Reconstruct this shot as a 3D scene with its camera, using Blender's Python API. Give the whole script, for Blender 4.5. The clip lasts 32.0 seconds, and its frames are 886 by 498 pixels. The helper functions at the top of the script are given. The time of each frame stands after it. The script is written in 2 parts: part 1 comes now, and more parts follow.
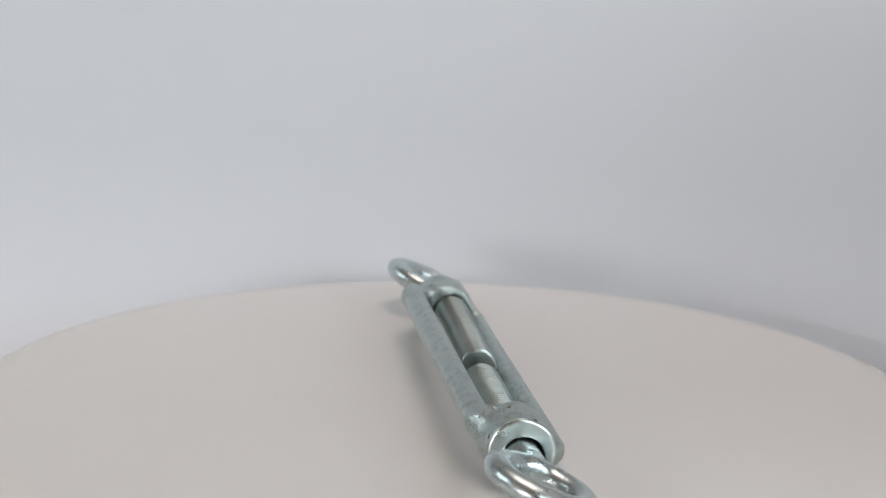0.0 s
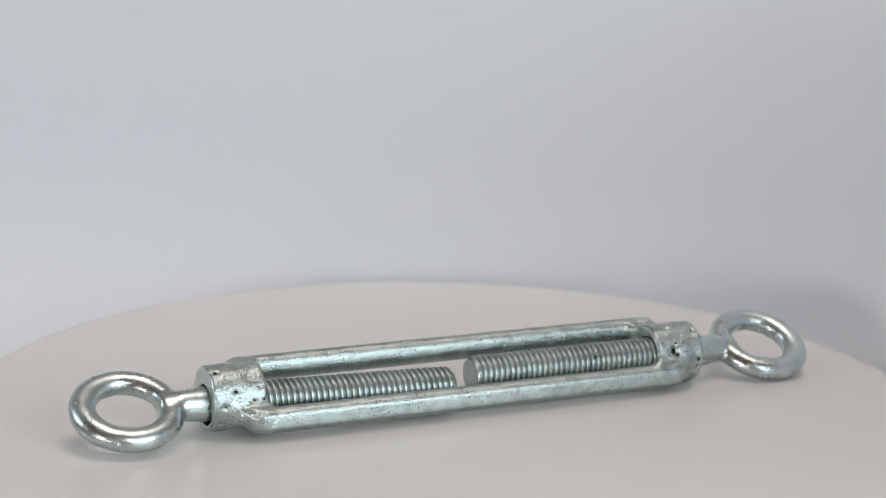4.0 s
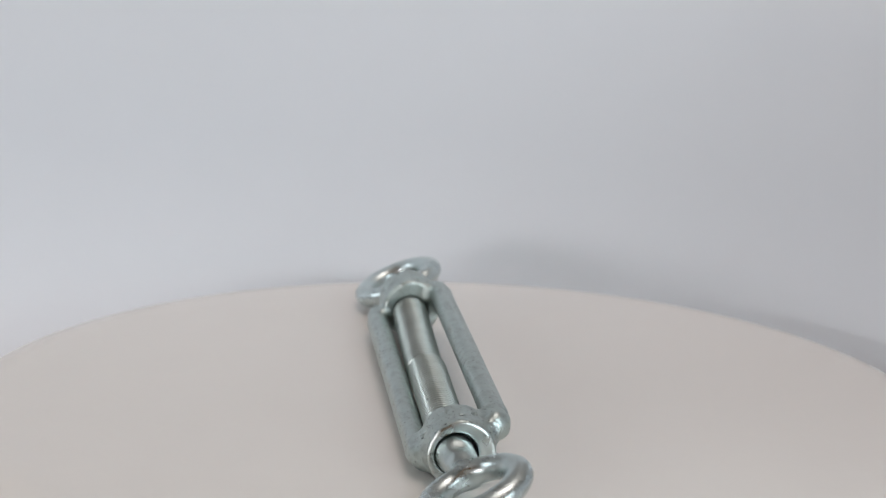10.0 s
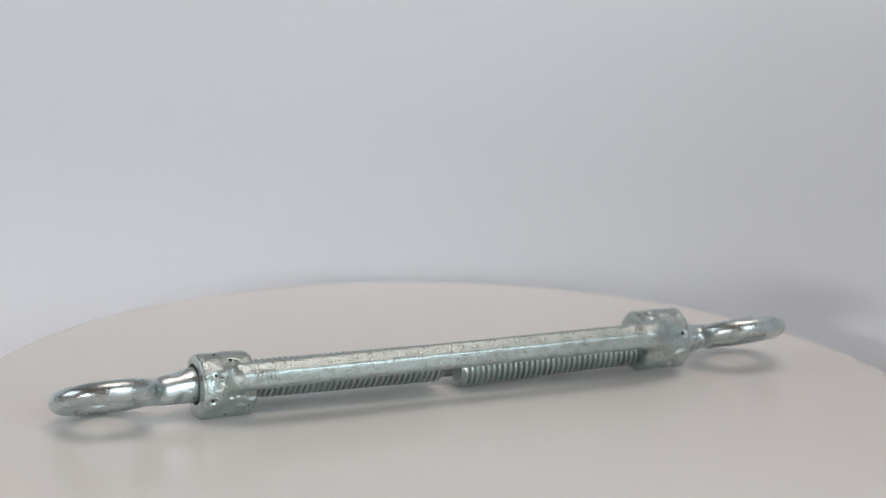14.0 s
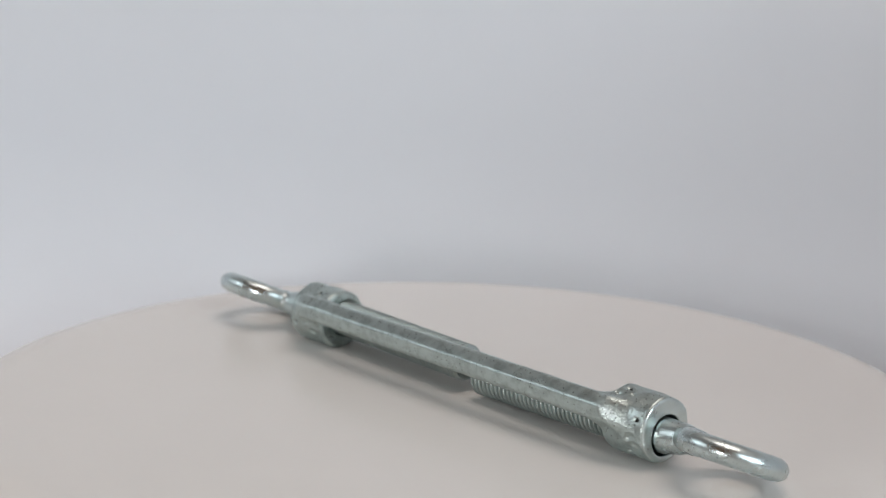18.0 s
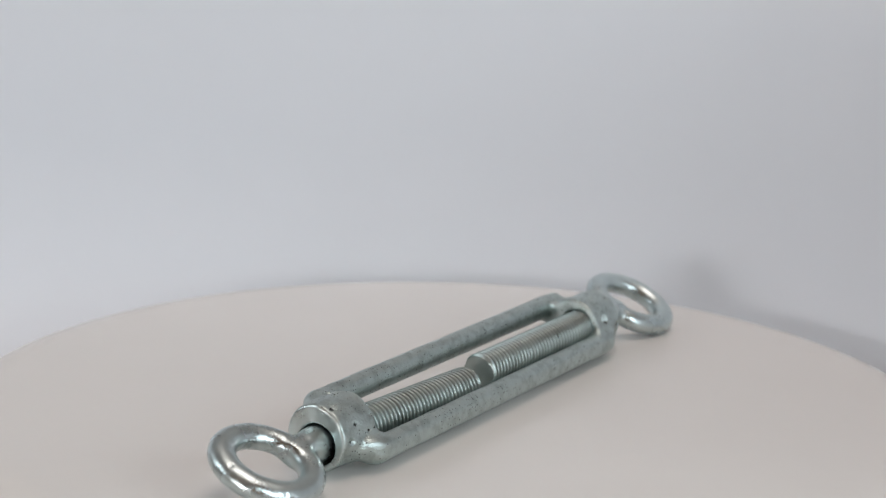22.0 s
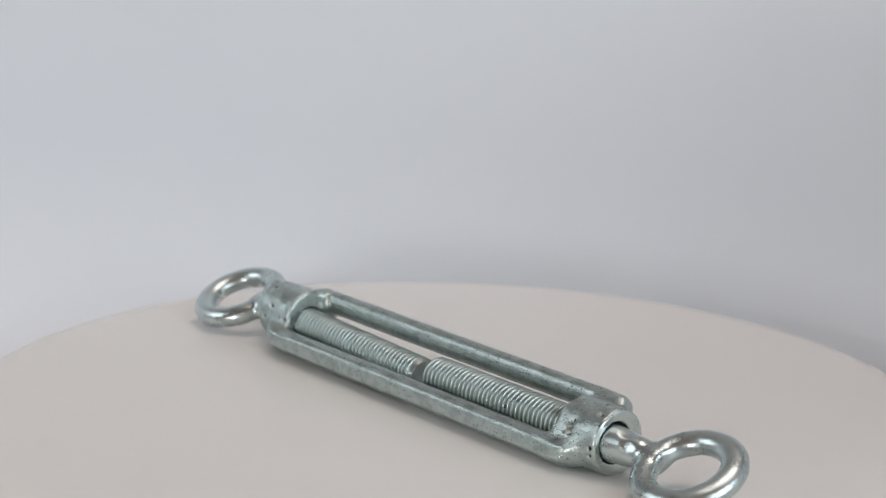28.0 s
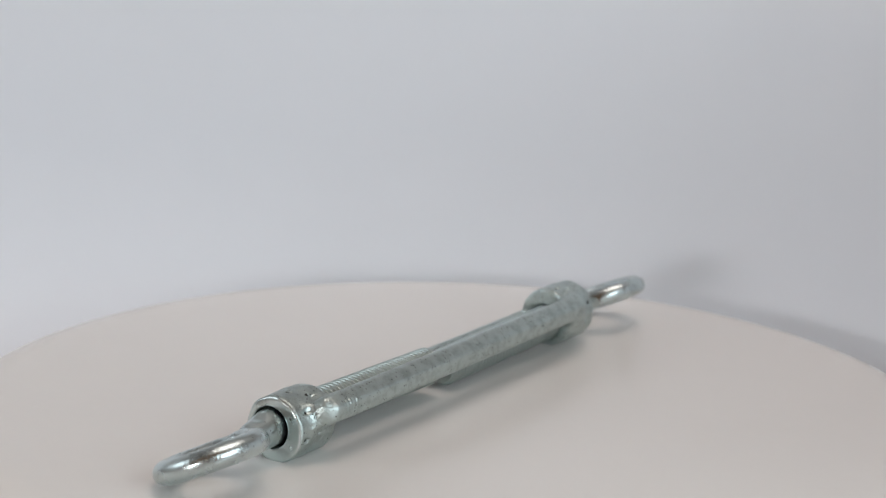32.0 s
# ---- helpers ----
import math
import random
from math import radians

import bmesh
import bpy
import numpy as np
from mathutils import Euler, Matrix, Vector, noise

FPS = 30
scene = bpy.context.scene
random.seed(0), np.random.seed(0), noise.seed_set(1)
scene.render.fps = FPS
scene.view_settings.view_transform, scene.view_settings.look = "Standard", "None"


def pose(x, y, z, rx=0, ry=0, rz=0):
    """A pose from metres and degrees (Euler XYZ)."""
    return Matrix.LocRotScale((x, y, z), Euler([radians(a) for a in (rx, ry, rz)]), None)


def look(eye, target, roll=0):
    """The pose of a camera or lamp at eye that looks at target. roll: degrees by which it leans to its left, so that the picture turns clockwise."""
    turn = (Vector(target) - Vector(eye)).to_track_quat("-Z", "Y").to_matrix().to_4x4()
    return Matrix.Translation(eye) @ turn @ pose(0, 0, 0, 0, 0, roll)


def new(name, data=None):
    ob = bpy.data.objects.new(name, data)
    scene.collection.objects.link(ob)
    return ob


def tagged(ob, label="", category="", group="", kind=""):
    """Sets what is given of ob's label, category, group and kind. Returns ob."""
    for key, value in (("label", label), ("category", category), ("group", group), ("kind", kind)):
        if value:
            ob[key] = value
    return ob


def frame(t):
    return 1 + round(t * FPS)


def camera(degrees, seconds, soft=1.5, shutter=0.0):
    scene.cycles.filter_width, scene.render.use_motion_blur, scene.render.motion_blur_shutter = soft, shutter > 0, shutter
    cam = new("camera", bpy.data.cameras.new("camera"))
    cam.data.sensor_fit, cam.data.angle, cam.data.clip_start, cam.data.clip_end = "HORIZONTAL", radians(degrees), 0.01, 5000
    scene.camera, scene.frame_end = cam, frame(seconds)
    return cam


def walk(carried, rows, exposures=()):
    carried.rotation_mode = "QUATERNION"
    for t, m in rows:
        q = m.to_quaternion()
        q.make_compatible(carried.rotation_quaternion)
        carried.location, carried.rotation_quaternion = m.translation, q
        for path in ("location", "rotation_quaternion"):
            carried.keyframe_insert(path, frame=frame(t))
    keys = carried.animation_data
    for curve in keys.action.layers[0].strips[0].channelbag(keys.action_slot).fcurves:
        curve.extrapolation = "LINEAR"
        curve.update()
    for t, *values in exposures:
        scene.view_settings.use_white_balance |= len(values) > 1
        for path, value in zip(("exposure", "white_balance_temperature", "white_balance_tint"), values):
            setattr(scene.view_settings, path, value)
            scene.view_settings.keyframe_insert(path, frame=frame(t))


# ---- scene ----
DEG = 24.6
TURN = -18.1715                      # platter speed, degrees a second (clockwise from above)
cam = camera(DEG, 32.0, soft=1.15)
eye = (0.0, -0.4045, 0.1281)
AIM = (-0.00703, 0.23315)            # yaw and downward pitch, radians
way = Vector((math.sin(AIM[0]) * math.cos(AIM[1]), math.cos(AIM[0]) * math.cos(AIM[1]), -math.sin(AIM[1])))
view = look(eye, Vector(eye) + way, 1.718)
walk(cam, [(0.0, view), (32.0, view)])
cam.data.dof.use_dof = True
cam.data.dof.focus_distance = 0.392
cam.data.dof.aperture_fstop = 25.0

# ---- light ----
world = bpy.data.worlds.new("room_air")
scene.world = world
world.use_nodes = True
world.node_tree.nodes["Background"].inputs["Color"].default_value = (1.0, 0.93, 0.88, 1)
world.node_tree.nodes["Background"].inputs["Strength"].default_value = 0.0
scene.view_settings.exposure = 0.0


def area(name, at, target, size, watts, colour):
    lamp = bpy.data.lights.new(name, "AREA")
    lamp.shape, lamp.size, lamp.size_y = "RECTANGLE", size[0], size[1]
    lamp.energy, lamp.color = watts, colour
    ob = new(name, lamp)
    ob.matrix_world = look(at, target)
    return ob


area("lamp_front_left", (-0.52, -0.91, 0.128), (0, 0.05, 0.0), (0.32, 0.14), 2.45, (0.985, 0.965, 0.985))
area("window_front_right", (0.72, -0.90, 0.44), (0, 0.0, 0.0), (0.90, 0.70), 8.3, (0.84, 0.938, 1.0))
# cool fill light added on the left to keep the paper bluish
area("fill_west", (-2.195, -0.30, 1.20), (0, -0.30, 1.20), (1.30, 1.10), 13.0, (0.885, 0.95, 1.0))
area("lamp_ceiling", (0.35, 0.10, 3.18), (0.35, 0.10, 0), (1.7, 1.5), 27.0, (1.0, 0.87, 0.81))


# ---- materials ----
def material(name, colour, rough=0.5, metal=0.0, spec=0.5):
    m = bpy.data.materials.new(name)
    m.use_nodes = True
    b = m.node_tree.nodes["Principled BSDF"]
    b.inputs["Base Color"].default_value = (*colour, 1)
    b.inputs["Roughness"].default_value = rough
    b.inputs["Metallic"].default_value = metal
    b.inputs["Specular IOR Level"].default_value = spec
    return m, m.node_tree, b


def node(tree, kind, **inputs):
    n = tree.nodes.new(kind)
    for k, v in inputs.items():
        n.inputs[k.replace("_", " ")].default_value = v
    return n


def ramp(tree, source, stops):
    n = tree.nodes.new("ShaderNodeValToRGB")
    e = n.color_ramp.elements
    while len(e) < len(stops):
        e.new(0.5)
    for el, (p, c) in zip(e, stops):
        el.position = p
        el.color = (*c, 1) if len(c) == 3 else c
    tree.links.new(source, n.inputs["Fac"])
    return n


def maths(tree, kind, a, b=0.0, c=0.0, clamp=False):
    n = tree.nodes.new("ShaderNodeMath")
    n.operation, n.use_clamp = kind, clamp
    for socket, v in zip(n.inputs, (a, b, c)):
        if isinstance(v, (int, float)):
            socket.default_value = v
        else:
            tree.links.new(v, socket)
    return n.outputs[0]


def zinc(name, base, rough, pits, pit_scale, grain, bump, clouds=170.0, shade=0.88):
    """Zinc plating: cloudy tint, round dark casting pits in clusters, and a fine sandy grain, in the thing's own space."""
    m, t, b = material(name, base, rough, 1.0)
    co = t.nodes.new("ShaderNodeTexCoord")
    cloud = node(t, "ShaderNodeTexNoise", Scale=clouds, Detail=4.0, Roughness=0.6)
    fine = node(t, "ShaderNodeTexNoise", Scale=grain, Detail=1.5, Roughness=0.55)
    dust = node(t, "ShaderNodeTexNoise", Scale=grain * 2.3, Detail=1.0, Roughness=0.5)
    patch = node(t, "ShaderNodeTexNoise", Scale=110.0, Detail=2.0, Roughness=0.5)
    waves = node(t, "ShaderNodeTexNoise", Scale=430.0, Detail=2.0, Roughness=0.5)
    cells = node(t, "ShaderNodeTexVoronoi", Scale=pit_scale, Randomness=1.0)
    for n in (cloud, fine, dust, patch, waves, cells):
        t.links.new(co.outputs["Object"], n.inputs["Vector"])
    split = t.nodes.new("ShaderNodeSeparateColor")
    t.links.new(cells.outputs["Color"], split.inputs["Color"])
    chance = maths(t, "MULTIPLY_ADD", patch.outputs["Fac"], -2.2, 1.1 + pits)            # more pits where the patch noise is low
    picked = maths(t, "LESS_THAN", split.outputs["Red"], chance)
    size = maths(t, "MULTIPLY_ADD", split.outputs["Green"], 0.26, 0.12)
    inside = maths(t, "SUBTRACT", size, cells.outputs["Distance"])
    hole = maths(t, "MULTIPLY", maths(t, "MULTIPLY", inside, 8.0, clamp=True), picked)
    dark = tuple(c * shade for c in base)
    tint = ramp(t, cloud.outputs["Fac"], [(0.34, dark), (0.53, base), (0.75, tuple(min(1, c * 1.10) for c in base))])
    mix = t.nodes.new("ShaderNodeMix")
    mix.data_type = "RGBA"
    t.links.new(maths(t, "MULTIPLY", hole, 0.74), mix.inputs["Factor"])
    t.links.new(tint.outputs["Color"], mix.inputs[6])
    mix.inputs[7].default_value = (0.07, 0.068, 0.062, 1)
    t.links.new(mix.outputs[2], b.inputs["Base Color"])
    rr = maths(t, "MULTIPLY_ADD", cloud.outputs["Fac"], rough * 1.1, rough * 0.45)
    t.links.new(maths(t, "ADD", rr, maths(t, "MULTIPLY", hole, 0.3)), b.inputs["Roughness"])
    height = maths(t, "MULTIPLY_ADD", fine.outputs["Fac"], 0.50, maths(t, "MULTIPLY", waves.outputs["Fac"], 0.13))
    height = maths(t, "MULTIPLY_ADD", dust.outputs["Fac"], 0.10, height)
    height = maths(t, "MULTIPLY_ADD", hole, -0.30, height)
    bm = node(t, "ShaderNodeBump", Strength=bump, Distance=0.0004)
    t.links.new(height, bm.inputs["Height"])
    t.links.new(bm.outputs["Normal"], b.inputs["Normal"])
    return m


CAST = zinc("cast_zinc", (0.48, 0.555, 0.54), 0.36, 0.46, 1800.0, 2200.0, 0.64, 420.0, 0.76)
FORGED = zinc("forged_zinc", (0.56, 0.635, 0.635), 0.29, 0.10, 1700.0, 1900.0, 0.24)
THREAD = zinc("thread_zinc", (0.43, 0.492, 0.478), 0.35, -0.2, 1500.0, 1900.0, 0.10)
MACHINED = zinc("machined_zinc", (0.60, 0.665, 0.65), 0.30, -0.10, 1500.0, 1500.0, 0.16)


def matte(name, colour, rough, scale, depth, spec=0.5, bump=0.1, dist=0.0002):
    m, t, b = material(name, colour, rough, 0.0, spec)
    co = t.nodes.new("ShaderNodeTexCoord")
    n1 = node(t, "ShaderNodeTexNoise", Scale=scale, Detail=5.0, Roughness=0.6)
    n2 = node(t, "ShaderNodeTexNoise", Scale=scale * 30, Detail=2.0, Roughness=0.5)
    for n in (n1, n2):
        t.links.new(co.outputs["Object"], n.inputs["Vector"])
    c = ramp(t, n1.outputs["Fac"], [(0.3, tuple(k * (1 - depth) for k in colour)), (0.7, colour)])
    t.links.new(c.outputs["Color"], b.inputs["Base Color"])
    bm = node(t, "ShaderNodeBump", Strength=bump, Distance=dist)
    t.links.new(n2.outputs["Fac"], bm.inputs["Height"])
    t.links.new(bm.outputs["Normal"], b.inputs["Normal"])
    return m


PLASTIC = matte("white_plastic", (0.765, 0.748, 0.718), 0.25, 14.0, 0.03, 0.45, 0.05)
# near-black for pits; in the round pit it stands in for shade
PIT_DARK = matte("pit_dark", (0.035, 0.036, 0.034), 0.7, 900.0, 0.4, 0.3, 0.4)
PAPER = matte("white_paper", (0.755, 0.788, 0.828), 0.85, 9.0, 0.03, 0.2, 0.15)
WALL = matte("room_plaster", (0.50, 0.50, 0.50), 0.9, 3.0, 0.12, 0.2, 0.3, 0.002)
PANEL = matte("brown_wall", (0.24, 0.145, 0.085), 0.8, 3.0, 0.3, 0.2, 0.3, 0.002)
CEILING = matte("white_ceiling", (0.66, 0.66, 0.66), 0.85, 4.0, 0.08, 0.2, 0.2, 0.002)
BENCH = matte("bench_board", (0.45, 0.42, 0.40), 0.6, 5.0, 0.1, 0.3, 0.1)


# ---- mesh helpers ----
def mesh_of(name, verts, faces, mat, smooth=True):
    me = bpy.data.meshes.new(name)
    me.from_pydata(verts, [], faces)
    if smooth:
        me.polygons.foreach_set("use_smooth", [True] * len(me.polygons))
    me.materials.append(mat)
    me.update()
    return me


def part(name, me, parent, label=""):
    ob = new(name, me)
    ob.parent = parent
    if label:
        tagged(ob, label)
    return ob


def rings_mesh(rings, closed=False, caps=True):
    """Skin a list of equally long loops of points."""
    n = len(rings[0])
    verts = [tuple(p) for r in rings for p in r]
    faces = []
    m = len(rings)
    for i in range(m if closed else m - 1):
        a, b = i * n, ((i + 1) % m) * n
        for j in range(n):
            k = (j + 1) % n
            faces.append((a + j, a + k, b + k, b + j))
    if caps and not closed:
        faces.append(tuple(reversed(range(n))))
        faces.append(tuple(range((m - 1) * n, m * n)))
    return verts, faces


def join(*pieces):
    verts, faces = [], []
    for v, f in pieces:
        o = len(verts)
        verts += v
        faces += [tuple(i + o for i in q) for q in f]
    return verts, faces


# ---- the place ----
def shell(name, lo, hi, mat, label):
    v = [(x, y, z) for x in (lo[0], hi[0]) for y in (lo[1], hi[1]) for z in (lo[2], hi[2])]
    f = [(0, 1, 3, 2), (4, 6, 7, 5), (0, 4, 5, 1), (2, 3, 7, 6), (0, 2, 6, 4), (1, 5, 7, 3)]
    return tagged(new(name, mesh_of(name, v, f, mat, False)), label, name.split("_")[0], kind="structure")


FLOOR_Z, SOUTH, NORTH, WEST, EAST, HIGH = -0.030, -1.15, 0.95, -2.20, 1.25, 3.20
shell("floor", (WEST, SOUTH, FLOOR_Z - 0.05), (EAST, NORTH, FLOOR_Z), BENCH, "pale board surface under the turntable")


def wall_with_opening(name, x, y0, y1, z0, z1):
    """A side wall, pierced by an opening added for the fill light."""
    bits = []
    for lo, hi in (((SOUTH, FLOOR_Z), (NORTH, z0)), ((SOUTH, z1), (NORTH, HIGH)), ((SOUTH, z0), (y0, z1)), ((y1, z0), (NORTH, z1))):
        v = [(u, y, z) for u in (x, x + 0.05) for y in (lo[0], hi[0]) for z in (lo[1], hi[1])]
        bits.append((v, [(0, 1, 3, 2), (4, 6, 7, 5), (0, 4, 5, 1), (2, 3, 7, 6), (0, 2, 6, 4), (1, 5, 7, 3)]))
    me = mesh_of(name, *join(*bits), WALL, False)
    return tagged(new(name, me), "plain plaster wall, unseen, with an opening added for the fill light", "wall", kind="structure")


wall_with_opening("wall_west", WEST - 0.05, -0.95, 0.35, 0.65, 1.75)
shell("wall_east", (EAST, SOUTH, FLOOR_Z), (EAST + 0.05, NORTH, HIGH), WALL, "plain plaster wall")
# out of view behind the camera; its brown is there to tint the metal's reflections
shell("wall_south", (WEST - 0.05, SOUTH - 0.05, FLOOR_Z), (EAST + 0.05, SOUTH, HIGH), PANEL, "plain unseen wall, made brown for the metal's reflections")
shell("wall_north", (WEST - 0.05, NORTH, FLOOR_Z), (EAST + 0.05, NORTH + 0.05, HIGH), WALL, "plain plaster wall")
shell("ceiling", (WEST - 0.05, SOUTH - 0.05, HIGH), (EAST + 0.05, NORTH + 0.05, HIGH + 0.05), CEILING, "plain white ceiling")


def build_backdrop():
    """A white paper sweep: it lies on the board, bends up and stands rolled in a wide curve round the back of the turntable."""
    radius, bend = 0.158, 0.062
    plan = [(-x, 0.130 - 0.05 * x, 0.0, -1.0) for x in (0.36, 0.30, 0.24, 0.18, 0.14, 0.10, 0.07, 0.045, 0.025)]      # (x, y) of the standing sheet and the way inwards
    for a in range(0, 76, 3):
        c, q = math.cos(radians(a)), math.sin(radians(a))
        plan.append((radius * q - 0.008, radius * c - 0.030, -q, -c))
    x1, y1, nx1, ny1 = plan[-1]
    plan += [(x1 + 0.03 * k, y1 - k, nx1, ny1) for k in (0.05, 0.12)]
    prof = [(0.110, 0.0), (0.085, 0.0)]
    prof += [(bend - bend * math.sin(radians(a)), bend - bend * math.cos(radians(a))) for a in range(0, 91, 5)]
    prof += [(-0.03 * (z - bend), z) for z in (0.075, 0.095, 0.124)]
    verts = [(x + nx * d, y + ny * d, FLOOR_Z + 0.001 + z) for d, z in prof for x, y, nx, ny in plan]
    n = len(plan)
    faces = [(i * n + j, i * n + j + 1, (i + 1) * n + j + 1, (i + 1) * n + j) for i in range(len(prof) - 1) for j in range(n - 1)]
    ob = tagged(new("backdrop", mesh_of("backdrop", verts, faces, PAPER)), "plain white paper sweep curving up behind the turntable", "backdrop", kind="structure")
    sheet = ob.modifiers.new("sheet", "SOLIDIFY")
    sheet.thickness, sheet.offset = 0.0006, -1.0
    return ob


def lathe_z(name, prof, mat, parent, n=192):
    """Turn (r, z) pairs round the z axis, closed flat below and above."""
    verts, faces, m = [], [], len(prof)
    for r, z in prof:
        verts += [(r * math.cos(2 * math.pi * j / n), r * math.sin(2 * math.pi * j / n), z) for j in range(n)]
    for i in range(m - 1):
        for j in range(n):
            k = (j + 1) % n
            faces.append((i * n + j, i * n + k, (i + 1) * n + k, (i + 1) * n + j))
    faces.append(tuple(reversed(range(n))))
    faces.append(tuple(range((m - 1) * n, m * n)))
    return part(name, mesh_of(name, verts, faces, mat), parent)


def build_turntable():
    """The round white plate, its rim rounded over, on a smaller drum."""
    thing = tagged(new("turntable"), "round glossy white plastic turntable turning slowly", "turntable")
    R, wide, drop, top, low = 0.1058, 0.0110, 0.0058, TOP, -0.012
    prof = [(R - 0.004, low), (R - 0.0012, low + 0.0010), (R, low + 0.002), (R, top - drop)]
    prof += [(R - wide + wide * math.cos(math.radians(a)), top - drop + drop * math.sin(math.radians(a))) for a in range(6, 91, 6)]
    prof += [(R * 0.88, top), (R * 0.5, top)]
    lathe_z("plate", prof, PLASTIC, thing)
    lathe_z("drum", [(0.053, FLOOR_Z + 0.001), (0.055, FLOOR_Z + 0.003), (0.055, low + 0.001), (0.050, low + 0.0015)], PLASTIC, thing, 96)
    return thing


# ---- the turnbuckle: its long axis is x, the frame lies in the x-y plane tilted by its roll ----
MM, TOP = 0.001, 0.0003
BAR_Y, TILT = 7.8 * MM, 24.0          # half the distance of the side bars, roll of the frame
RIDGE, EDGE = ((28, 2.36), (-28, 2.36)), 12                  # the two flats that meet in the outer ridge: way, distance; how crisp it is
FLANKS, ROUND = ((68, 2.85), (-68, 2.85), (105, 3.05), (-105, 3.05), (146, 2.55), (-146, 2.55), (180, 2.65)), 6     # the rounded rest of the section


def bar_field(u, w):
    """Below nought inside the bar's section; u points away from the rods, in mm."""
    sharp = sum(np.maximum(0.0, (u * math.cos(radians(a)) + w * math.sin(radians(a))) / d) ** EDGE for a, d in RIDGE)
    soft = sum(np.maximum(0.0, (u * math.cos(radians(a)) + w * math.sin(radians(a))) / d) ** ROUND for a, d in FLANKS)
    return ((sharp + soft ** (EDGE / ROUND)) ** (1 / EDGE) - 1) * 2.2


def net(field, lo, hi, h):
    """Skin the surface where the field is nought, on a grid of step h: one corner in each cell that it crosses."""
    axes = [np.arange(a, b + h, h) for a, b in zip(lo, hi)]
    grid = field(*np.meshgrid(*axes, indexing="ij"))
    inner = grid < 0
    shape = [k - 1 for k in grid.shape]
    total, count = np.zeros((*shape, 3)), np.zeros(shape)
    for axis in range(3):
        lower = [slice(None)] * 3
        upper = [slice(None)] * 3
        lower[axis], upper[axis] = slice(0, -1), slice(1, None)
        a, b = grid[tuple(lower)], grid[tuple(upper)]
        hit = inner[tuple(lower)] != inner[tuple(upper)]
        t = np.where(hit, a / np.where(hit, a - b, 1.0), 0.0)
        others = [k for k in range(3) if k != axis]
        for i in (0, 1):
            for j in (0, 1):
                pick = [slice(None)] * 3
                pick[others[0]] = slice(i, shape[others[0]] + i)
                pick[others[1]] = slice(j, shape[others[1]] + j)
                on, at = hit[tuple(pick)], t[tuple(pick)]
                count += on
                total[..., axis] += at * on
                total[..., others[0]] += i * on
                total[..., others[1]] += j * on
    used = count > 0
    number = np.full(shape, -1)
    number[used] = np.arange(used.sum())
    corner = np.argwhere(used)
    verts = np.array(lo) + (corner + total[used] / count[used][:, None]) * h
    faces = []
    for axis in range(3):
        o1, o2 = (axis + 1) % 3, (axis + 2) % 3
        lower = [slice(1, -1)] * 3
        upper = [slice(1, -1)] * 3
        lower[axis], upper[axis] = slice(0, -1), slice(1, None)
        first, second = inner[tuple(lower)], inner[tuple(upper)]
        for flip, sel in ((False, first & ~second), (True, ~first & second)):
            at = np.argwhere(sel)
            at[:, o1] += 1
            at[:, o2] += 1
            ring = []
            for i, j in ((-1, -1), (0, -1), (0, 0), (-1, 0)):
                c = at.copy()
                c[:, o1] += i
                c[:, o2] += j
                ring.append(number[c[:, 0], c[:, 1], c[:, 2]])
            quad = np.stack(ring[::-1] if flip else ring, axis=1)
            faces.append(quad)
    faces = np.concatenate(faces)
    return verts, faces[(faces >= 0).all(axis=1)]


def blend(a, b, k):
    """The union of two fields with a fillet of about k."""
    q = np.clip(0.5 + 0.5 * (b - a) / k, 0, 1)
    return b + (a - b) * q - k * q * (1 - q)


def both(a, b, k):
    return -blend(-a, -b, k)


def build_side_bar(name, side, parent):
    n, rings = 80, []
    angles = [2 * math.pi * j / n for j in range(n)]
    for i in range(321):
        x = -39.3 + 78.6 * i / 320
        calm = min(1.0, max(0.0, (39.3 - abs(x)) / 4.0))            # the ends run smoothly into the collars
        loop = []
        for a in angles:
            c, k = math.cos(a), math.sin(a)
            r = 2.2 / (float(bar_field(c, k)) + 2.2)
            off = math.atan2(k, c)
            flash = 0.05 * math.exp(-(off / 0.05) ** 2) * max(0.0, noise.noise(Vector((x * 0.5, side * 5.0, 0.5))) + 0.45)   # the mould's parting line
            r += calm * (flash + 0.05 * noise.noise(Vector((x * 0.16 + side * 7, c * 0.9, k * 0.9))) + 0.022 * noise.noise(Vector((x * 0.9 + side * 3, c * 2.4, k * 2.4))))
            loop.append((x * MM, side * (BAR_Y + r * c * MM), r * k * MM))
        rings.append(loop)
    v, f = rings_mesh(rings)
    if side < 0:
        f = [tuple(reversed(q)) for q in f]
    return part(name, mesh_of(name, v, f, CAST), parent)


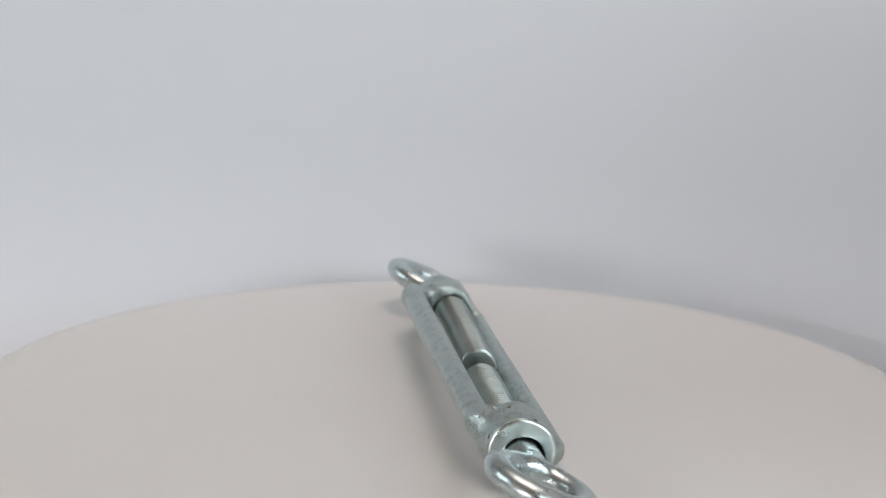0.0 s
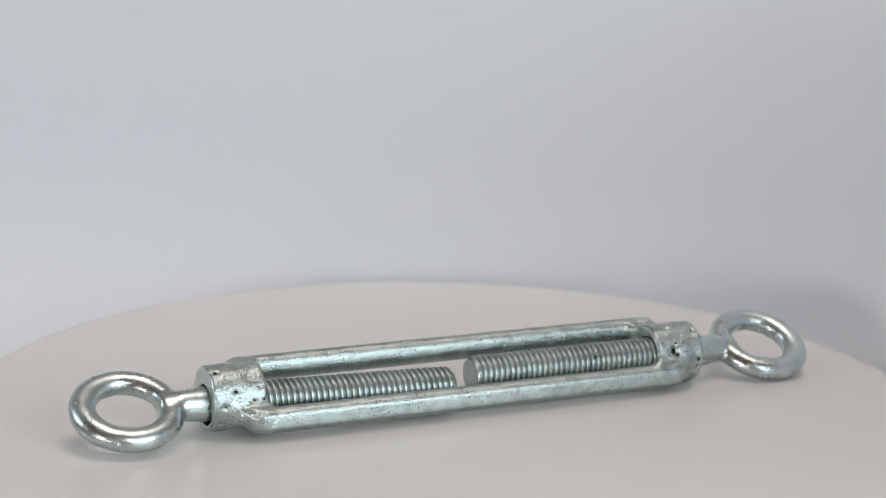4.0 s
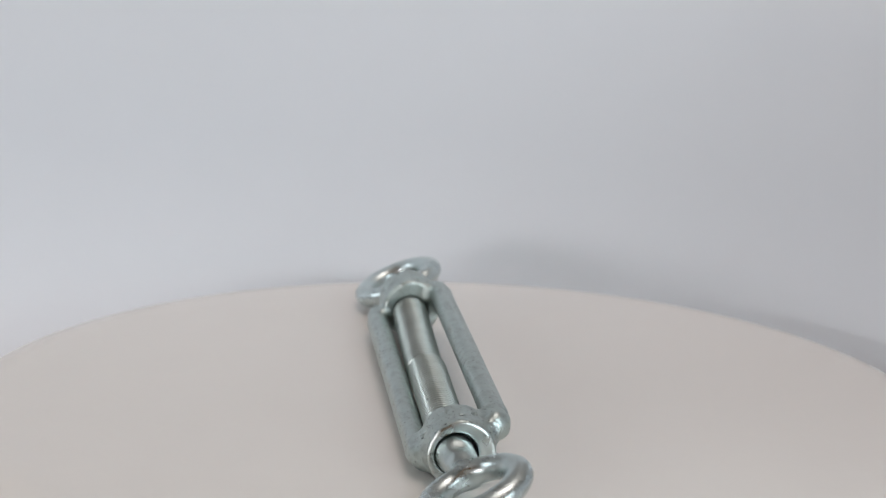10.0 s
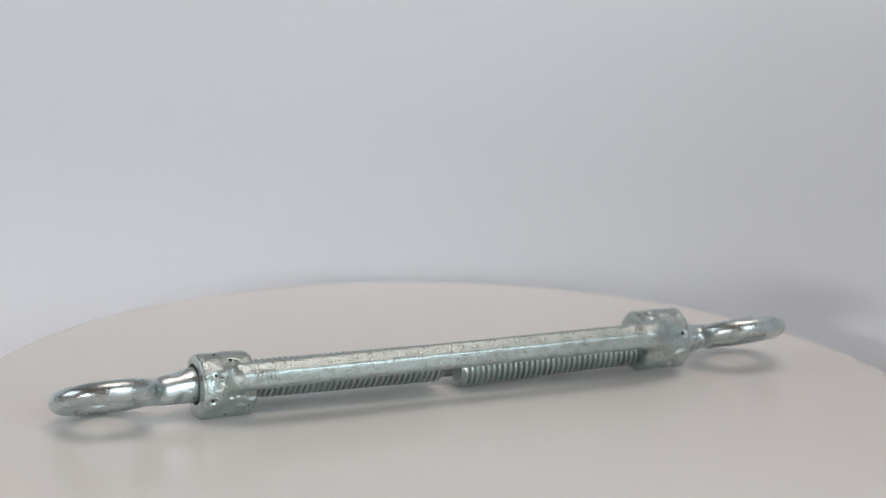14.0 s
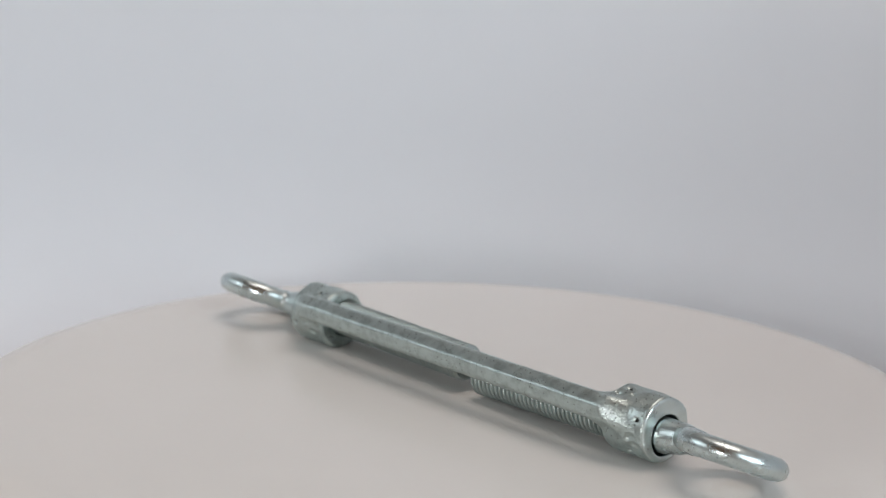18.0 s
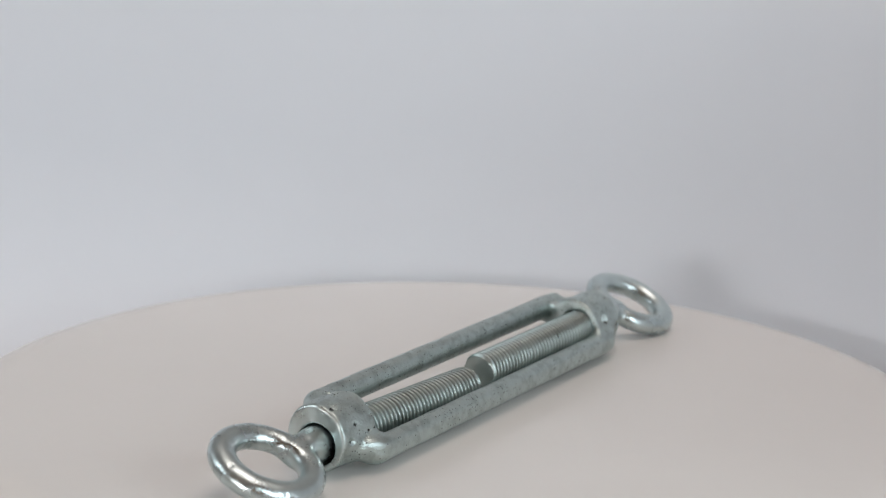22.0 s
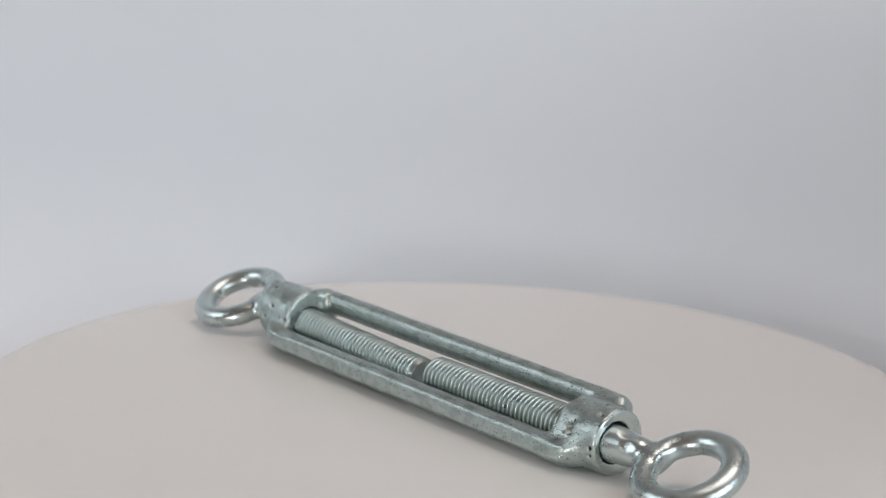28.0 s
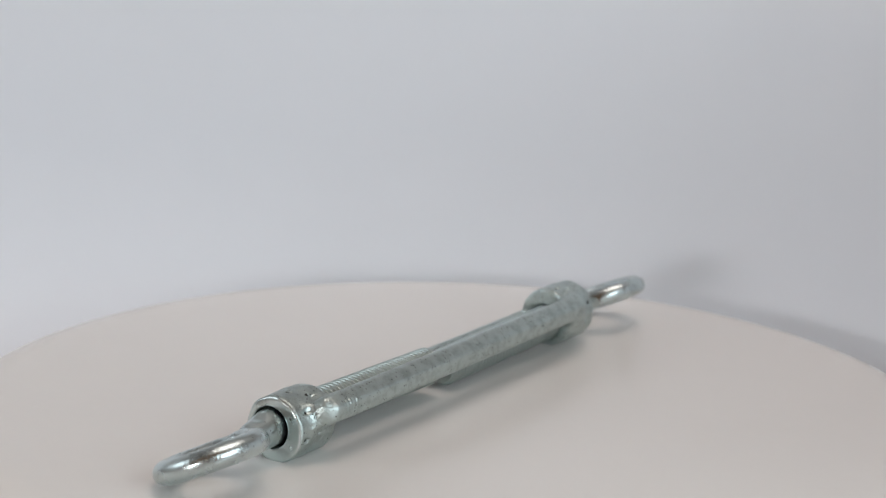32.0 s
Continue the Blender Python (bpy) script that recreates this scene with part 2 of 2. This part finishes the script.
def build_collar(name, end, bore, parent):
    """End collar with its bore and the two shoulders that run out into the side bars, cast in one."""
    lean, reach, round_off = ((0.90, 0.44), 50.4, 2.6) if end > 0 else ((0.75, 0.66), 49.0, 1.9)

    def field(x, y, z):
        r = np.hypot(y + 0.6, z + 0.15)
        tube = both(both(r - 6.5, 43.9 - x, 1.1), x - 55.0, 0.9)
        out = tube
        for side in (1, -1):
            u = side * y - BAR_Y / MM
            bar = both(bar_field(u, z) - 0.015, (x - reach) * lean[0] + u * lean[1], round_off)
            out = blend(out, bar, 2.2)
        out = out + 0.045 * (np.sin(x * 0.9 + y * 0.4 - z * 0.3 + end) + np.sin(y * 1.1 - x * 0.5 + z * 0.7) + 0.6 * np.sin(x * 1.7 - y * 0.9 + z * 1.3 + 2)) * np.clip((x - 39.3) / 4, 0, 1)
        out = both(out, 4.05 - np.hypot(y - bore[0], z - bore[1]), 0.35)
        return np.maximum(out, 38.9 - x)

    co, faces = net(field, (38.4, -11.6, -7.6), (55.9, 11.6, 7.6), 0.21)
    co = co * MM
    if end < 0:
        co = co * (-1, -1, 1)
    me = mesh_of(name, [tuple(p) for p in co], [tuple(q) for q in faces.tolist()], CAST)
    n = len(me.vertices)
    no = np.zeros(n * 3)
    me.vertices.foreach_get("normal", no)
    no = no.reshape(n, 3)
    rng = random.Random(11 + end)
    spots = []
    for _ in range(34):                                   # gouges and sand pits
        a = rng.uniform(0, 2 * math.pi)
        at = np.array((end * rng.uniform(44.5, 54.0) * MM, (6.45 * math.cos(a) - 0.6 * end) * MM, (6.45 * math.sin(a) - 0.15) * MM))
        near = np.clip(1 - np.linalg.norm((co - at) * (0.6, 1, 1), axis=1) / (rng.uniform(0.4, 0.9) * MM), 0, 1)
        co = co - no * (near * rng.uniform(0.2, 0.5) * MM)[:, None]
        spots.append((at, rng.uniform(0.24, 0.46) * MM, np.array((0.0, math.cos(a), math.sin(a)))))
    if end > 0:
        rib = (co[:, 0] > 41.6 * MM) & (co[:, 0] < 46.2 * MM) & (co[:, 1] > 8.6 * MM) & (np.abs(co[:, 2] + 0.4 * MM) < 1.2 * MM)
        co = co + no * (rib * np.sin(co[:, 0] * 2 * math.pi / (0.95 * MM)) * 0.09 * MM)[:, None]    # file marks on the shoulder
        spot = np.array((48.0, -5.6, 4.6)) * MM           # a small round pit in the casting
        down = np.array((0, spot[1], spot[2])) / np.hypot(spot[1], spot[2])
        off = co - spot
        off -= (off @ down)[:, None] * down
        inside = (np.linalg.norm(off, axis=1) < 0.92 * MM) & (co @ down > 5.0 * MM)
        co[inside] -= down * 1.5 * MM
    me.vertices.foreach_set("co", co.ravel())
    me.update()
    dark_spots = spots[::2]
    me.materials.append(PIT_DARK)
    me.materials.append(MACHINED)
    for p in me.polygons:                                 # the round pit's shade put in as colour, every second gouge dark; the end face is cut clean
        at = np.array(p.center)
        if end > 0 and np.linalg.norm(at - spot - (at - spot) @ down * down) < 0.80 * MM and 4.0 * MM < at @ down < 5.9 * MM:
            p.material_index = 1
        elif abs(at[0]) > 54.5 * MM and end * p.normal.x > 0.72:
            p.material_index = 2
        elif any(abs(at[0] - c[0]) < r and (at - c) @ (at - c) < (r + 0.3 * MM) ** 2 and np.linalg.norm((at - c) - (at - c) @ n * n) < r for c, r, n in dark_spots):
            p.material_index = 1
    return part(name, me, parent)


def build_rod(name, x0, x1, hand, sag, blunt, parent):
    """Threaded rod from x0 (in its collar) to the free end x1, loose in its thread."""
    pitch, n, per = 1.25, 56, 14
    step = pitch / per * (1 if x1 > x0 else -1)
    count = int(abs(x1 - x0) / (pitch / per))
    rings = []
    for i in range(count + 1):
        x = x0 + i * step
        end = abs(x1 - x)
        loop = []
        for j in range(n):
            a = 2 * math.pi * j / n
            u = (x / pitch + hand * a / (2 * math.pi)) % 1.0
            tri = abs(u - 0.5) * 2
            g = min(1.0, max(0.0, (tri - 0.26) / 0.68))
            r = 3.95 - 0.72 * g * g * (3 - 2 * g)
            r = min(r, blunt + end * 0.85)
            loop.append((x * MM, r * math.cos(a) * MM, r * math.sin(a) * MM))
        rings.append(loop)
    v, f = rings_mesh(rings)
    if x1 < x0:
        f = [tuple(reversed(q)) for q in f]
    ob = part(name, mesh_of(name, v, f, THREAD), parent)
    ob.data.polygons[-1].use_smooth = ob.data.polygons[-2].use_smooth = False
    a, b = (Vector(p) * MM for p in sag)              # where its middle line runs, at 44 mm and at 3 mm from the middle
    a.x, b.x = math.copysign(0.044, x0), math.copysign(0.003, x0)
    line = (a - b) * math.copysign(1, x0)
    turn = Vector((1, 0, 0)).rotation_difference(line).to_matrix().to_4x4()
    ob.matrix_local = Matrix.Translation(b) @ turn @ Matrix.Translation((-b.x, 0, 0))
    return ob


def build_eye(end, centre, roll, thick, drift, cuts, nicks, parent):
    """The forged end of one bolt: its shank, hammered to blunt facets, and the slightly flattened eye that it runs into."""
    flip = 0 if end > 0 else 180
    back = centre - 46.0

    def field(x, y, z):
        c = x / np.maximum(np.hypot(x, y), 0.01)
        far = 0.15 * np.maximum(0.0, c)
        ring = np.hypot((np.hypot(x, y) - 8.40 - far) / (2.52 + far), z / 2.28) * 2.36 - 2.36
        u = np.clip((x + back - 9.0) / (back - 18.5), 0, 1)
        r = thick[0] + (thick[1] - thick[0]) * u
        r = r - (thick[1] - 2.15) * np.clip((x + 11.0) / 3.0, 0, 1)
        v, w = y - drift[0] * (1 - u), z - drift[1] * (1 - u)
        neck = np.hypot(v, w) - r
        for a, d, x0 in cuts:                       # hammer flats
            flat = v * math.cos(radians(a)) + w * math.sin(radians(a)) - d - 0.16 * (x + x0) ** 2
            neck = both(neck, flat, 0.35)
        neck = both(both(neck, -back - x, 0.2), x + 6.6, 1.0)
        hole = np.hypot(x, y) - 5.88
        return both(blend(ring, neck, 1.3), -hole, 0.25) + 0.012 * (np.sin(x * 1.3 + y * 0.8) + np.sin(y * 1.6 - z * 1.1 + 1.0 + end))

    def scar(x, y, z, k):                           # a nick left by the hammer
        return 0.7 - np.sqrt((x - k[0]) ** 2 + (y - k[1]) ** 2 + (z - k[2]) ** 2)

    def forged(x, y, z):
        out = field(x, y, z)
        for k in nicks:
            out = both(out, scar(x, y, z, k), 0.15)
        return out

    co, faces = net(forged, (-back - 0.6, -11.9, -4.4), (11.9, 11.9, 4.4), 0.23)
    middle = co[faces].mean(axis=1)
    for name, chosen, label in (("eye", middle[:, 0] > -11.4, "smooth forged round eye"), ("neck", middle[:, 0] <= -11.4, "")):
        keep, index = np.unique(faces[chosen], return_inverse=True)
        me = mesh_of(name, [tuple(p) for p in co[keep] * MM], [tuple(q) for q in index.reshape(-1, 4).tolist()], FORGED)
        ob = part(name, me, parent, label)
        ob.matrix_local = Matrix.Rotation(radians(roll), 4, "X") @ Matrix.Rotation(radians(flip), 4, "Z") @ Matrix.Translation((centre * MM, 0, 0))


def build_turnbuckle():
    thing = tagged(new("turnbuckle"), "zinc-plated steel turnbuckle with two eye bolts lying on the turntable", "turnbuckle")
    body = part("body", None, thing)
    body.matrix_local = Matrix.Translation((0, 0.00028, 0.00712)) @ Matrix.Rotation(0.004, 4, "Z") @ Matrix.Rotation(-0.001, 4, "Y") @ Matrix.Rotation(radians(TILT), 4, "X")
    for side in (1, -1):
        build_side_bar("side_bar", side, body)
    build_collar("collar", 1, (-1.35, 0.45), body)
    build_collar("collar", -1, (0.20, -1.05), body)
    ends = ((1, 72.95, 24.8, 2.1, ((0, -1.2, 0.40), (0, -0.63, 0.0)), 3.55, (3.65, 2.75), (-0.85, 0.85),
             ((70, 2.80, 14.0), (125, 2.90, 12.6), (-60, 2.90, 14.5)), ((4.2, -8.6, 2.75), (-3.0, 10.9, 1.7))),
            (-1, 70.5, 23.0, -2.2, ((0, 0.38, -0.70), (0, -0.48, -1.59)), 3.1, (3.50, 2.90), (-0.35, -0.62),
             (), ((6.2, 9.0, 1.85), (5.0, 10.1, 1.1), (9.8, -1.6, 2.5))))
    for end, centre, roll, tip, sag, blunt, thick, drift, cuts, nicks in ends:
        bolt = part("eye_bolt", None, thing)
        bolt.matrix_local = Matrix.Translation((0, 0, HEIGHT))
        build_rod("threaded_rod", end * 48.0, tip, end, sag, blunt, bolt)
        build_eye(end, centre, roll, thick, drift, cuts, nicks, bolt)
    return thing


HEIGHT = 6.55 * MM
build_backdrop()
turntable = build_turntable()
turnbuckle = build_turnbuckle()
REST = Matrix.Translation((0.00495, -0.0001, 0)) @ Matrix.Rotation(1.72793, 4, "Z") @ Matrix.Rotation(0.00505, 4, "Y")


def motions():
    spin, carried = [], []
    for k in range(33):
        turn = Matrix.Rotation(radians(TURN * k), 4, "Z")
        spin.append((float(k), turn))
        carried.append((float(k), turn @ REST))
    walk(turntable, spin)
    walk(turnbuckle, carried)


motions()
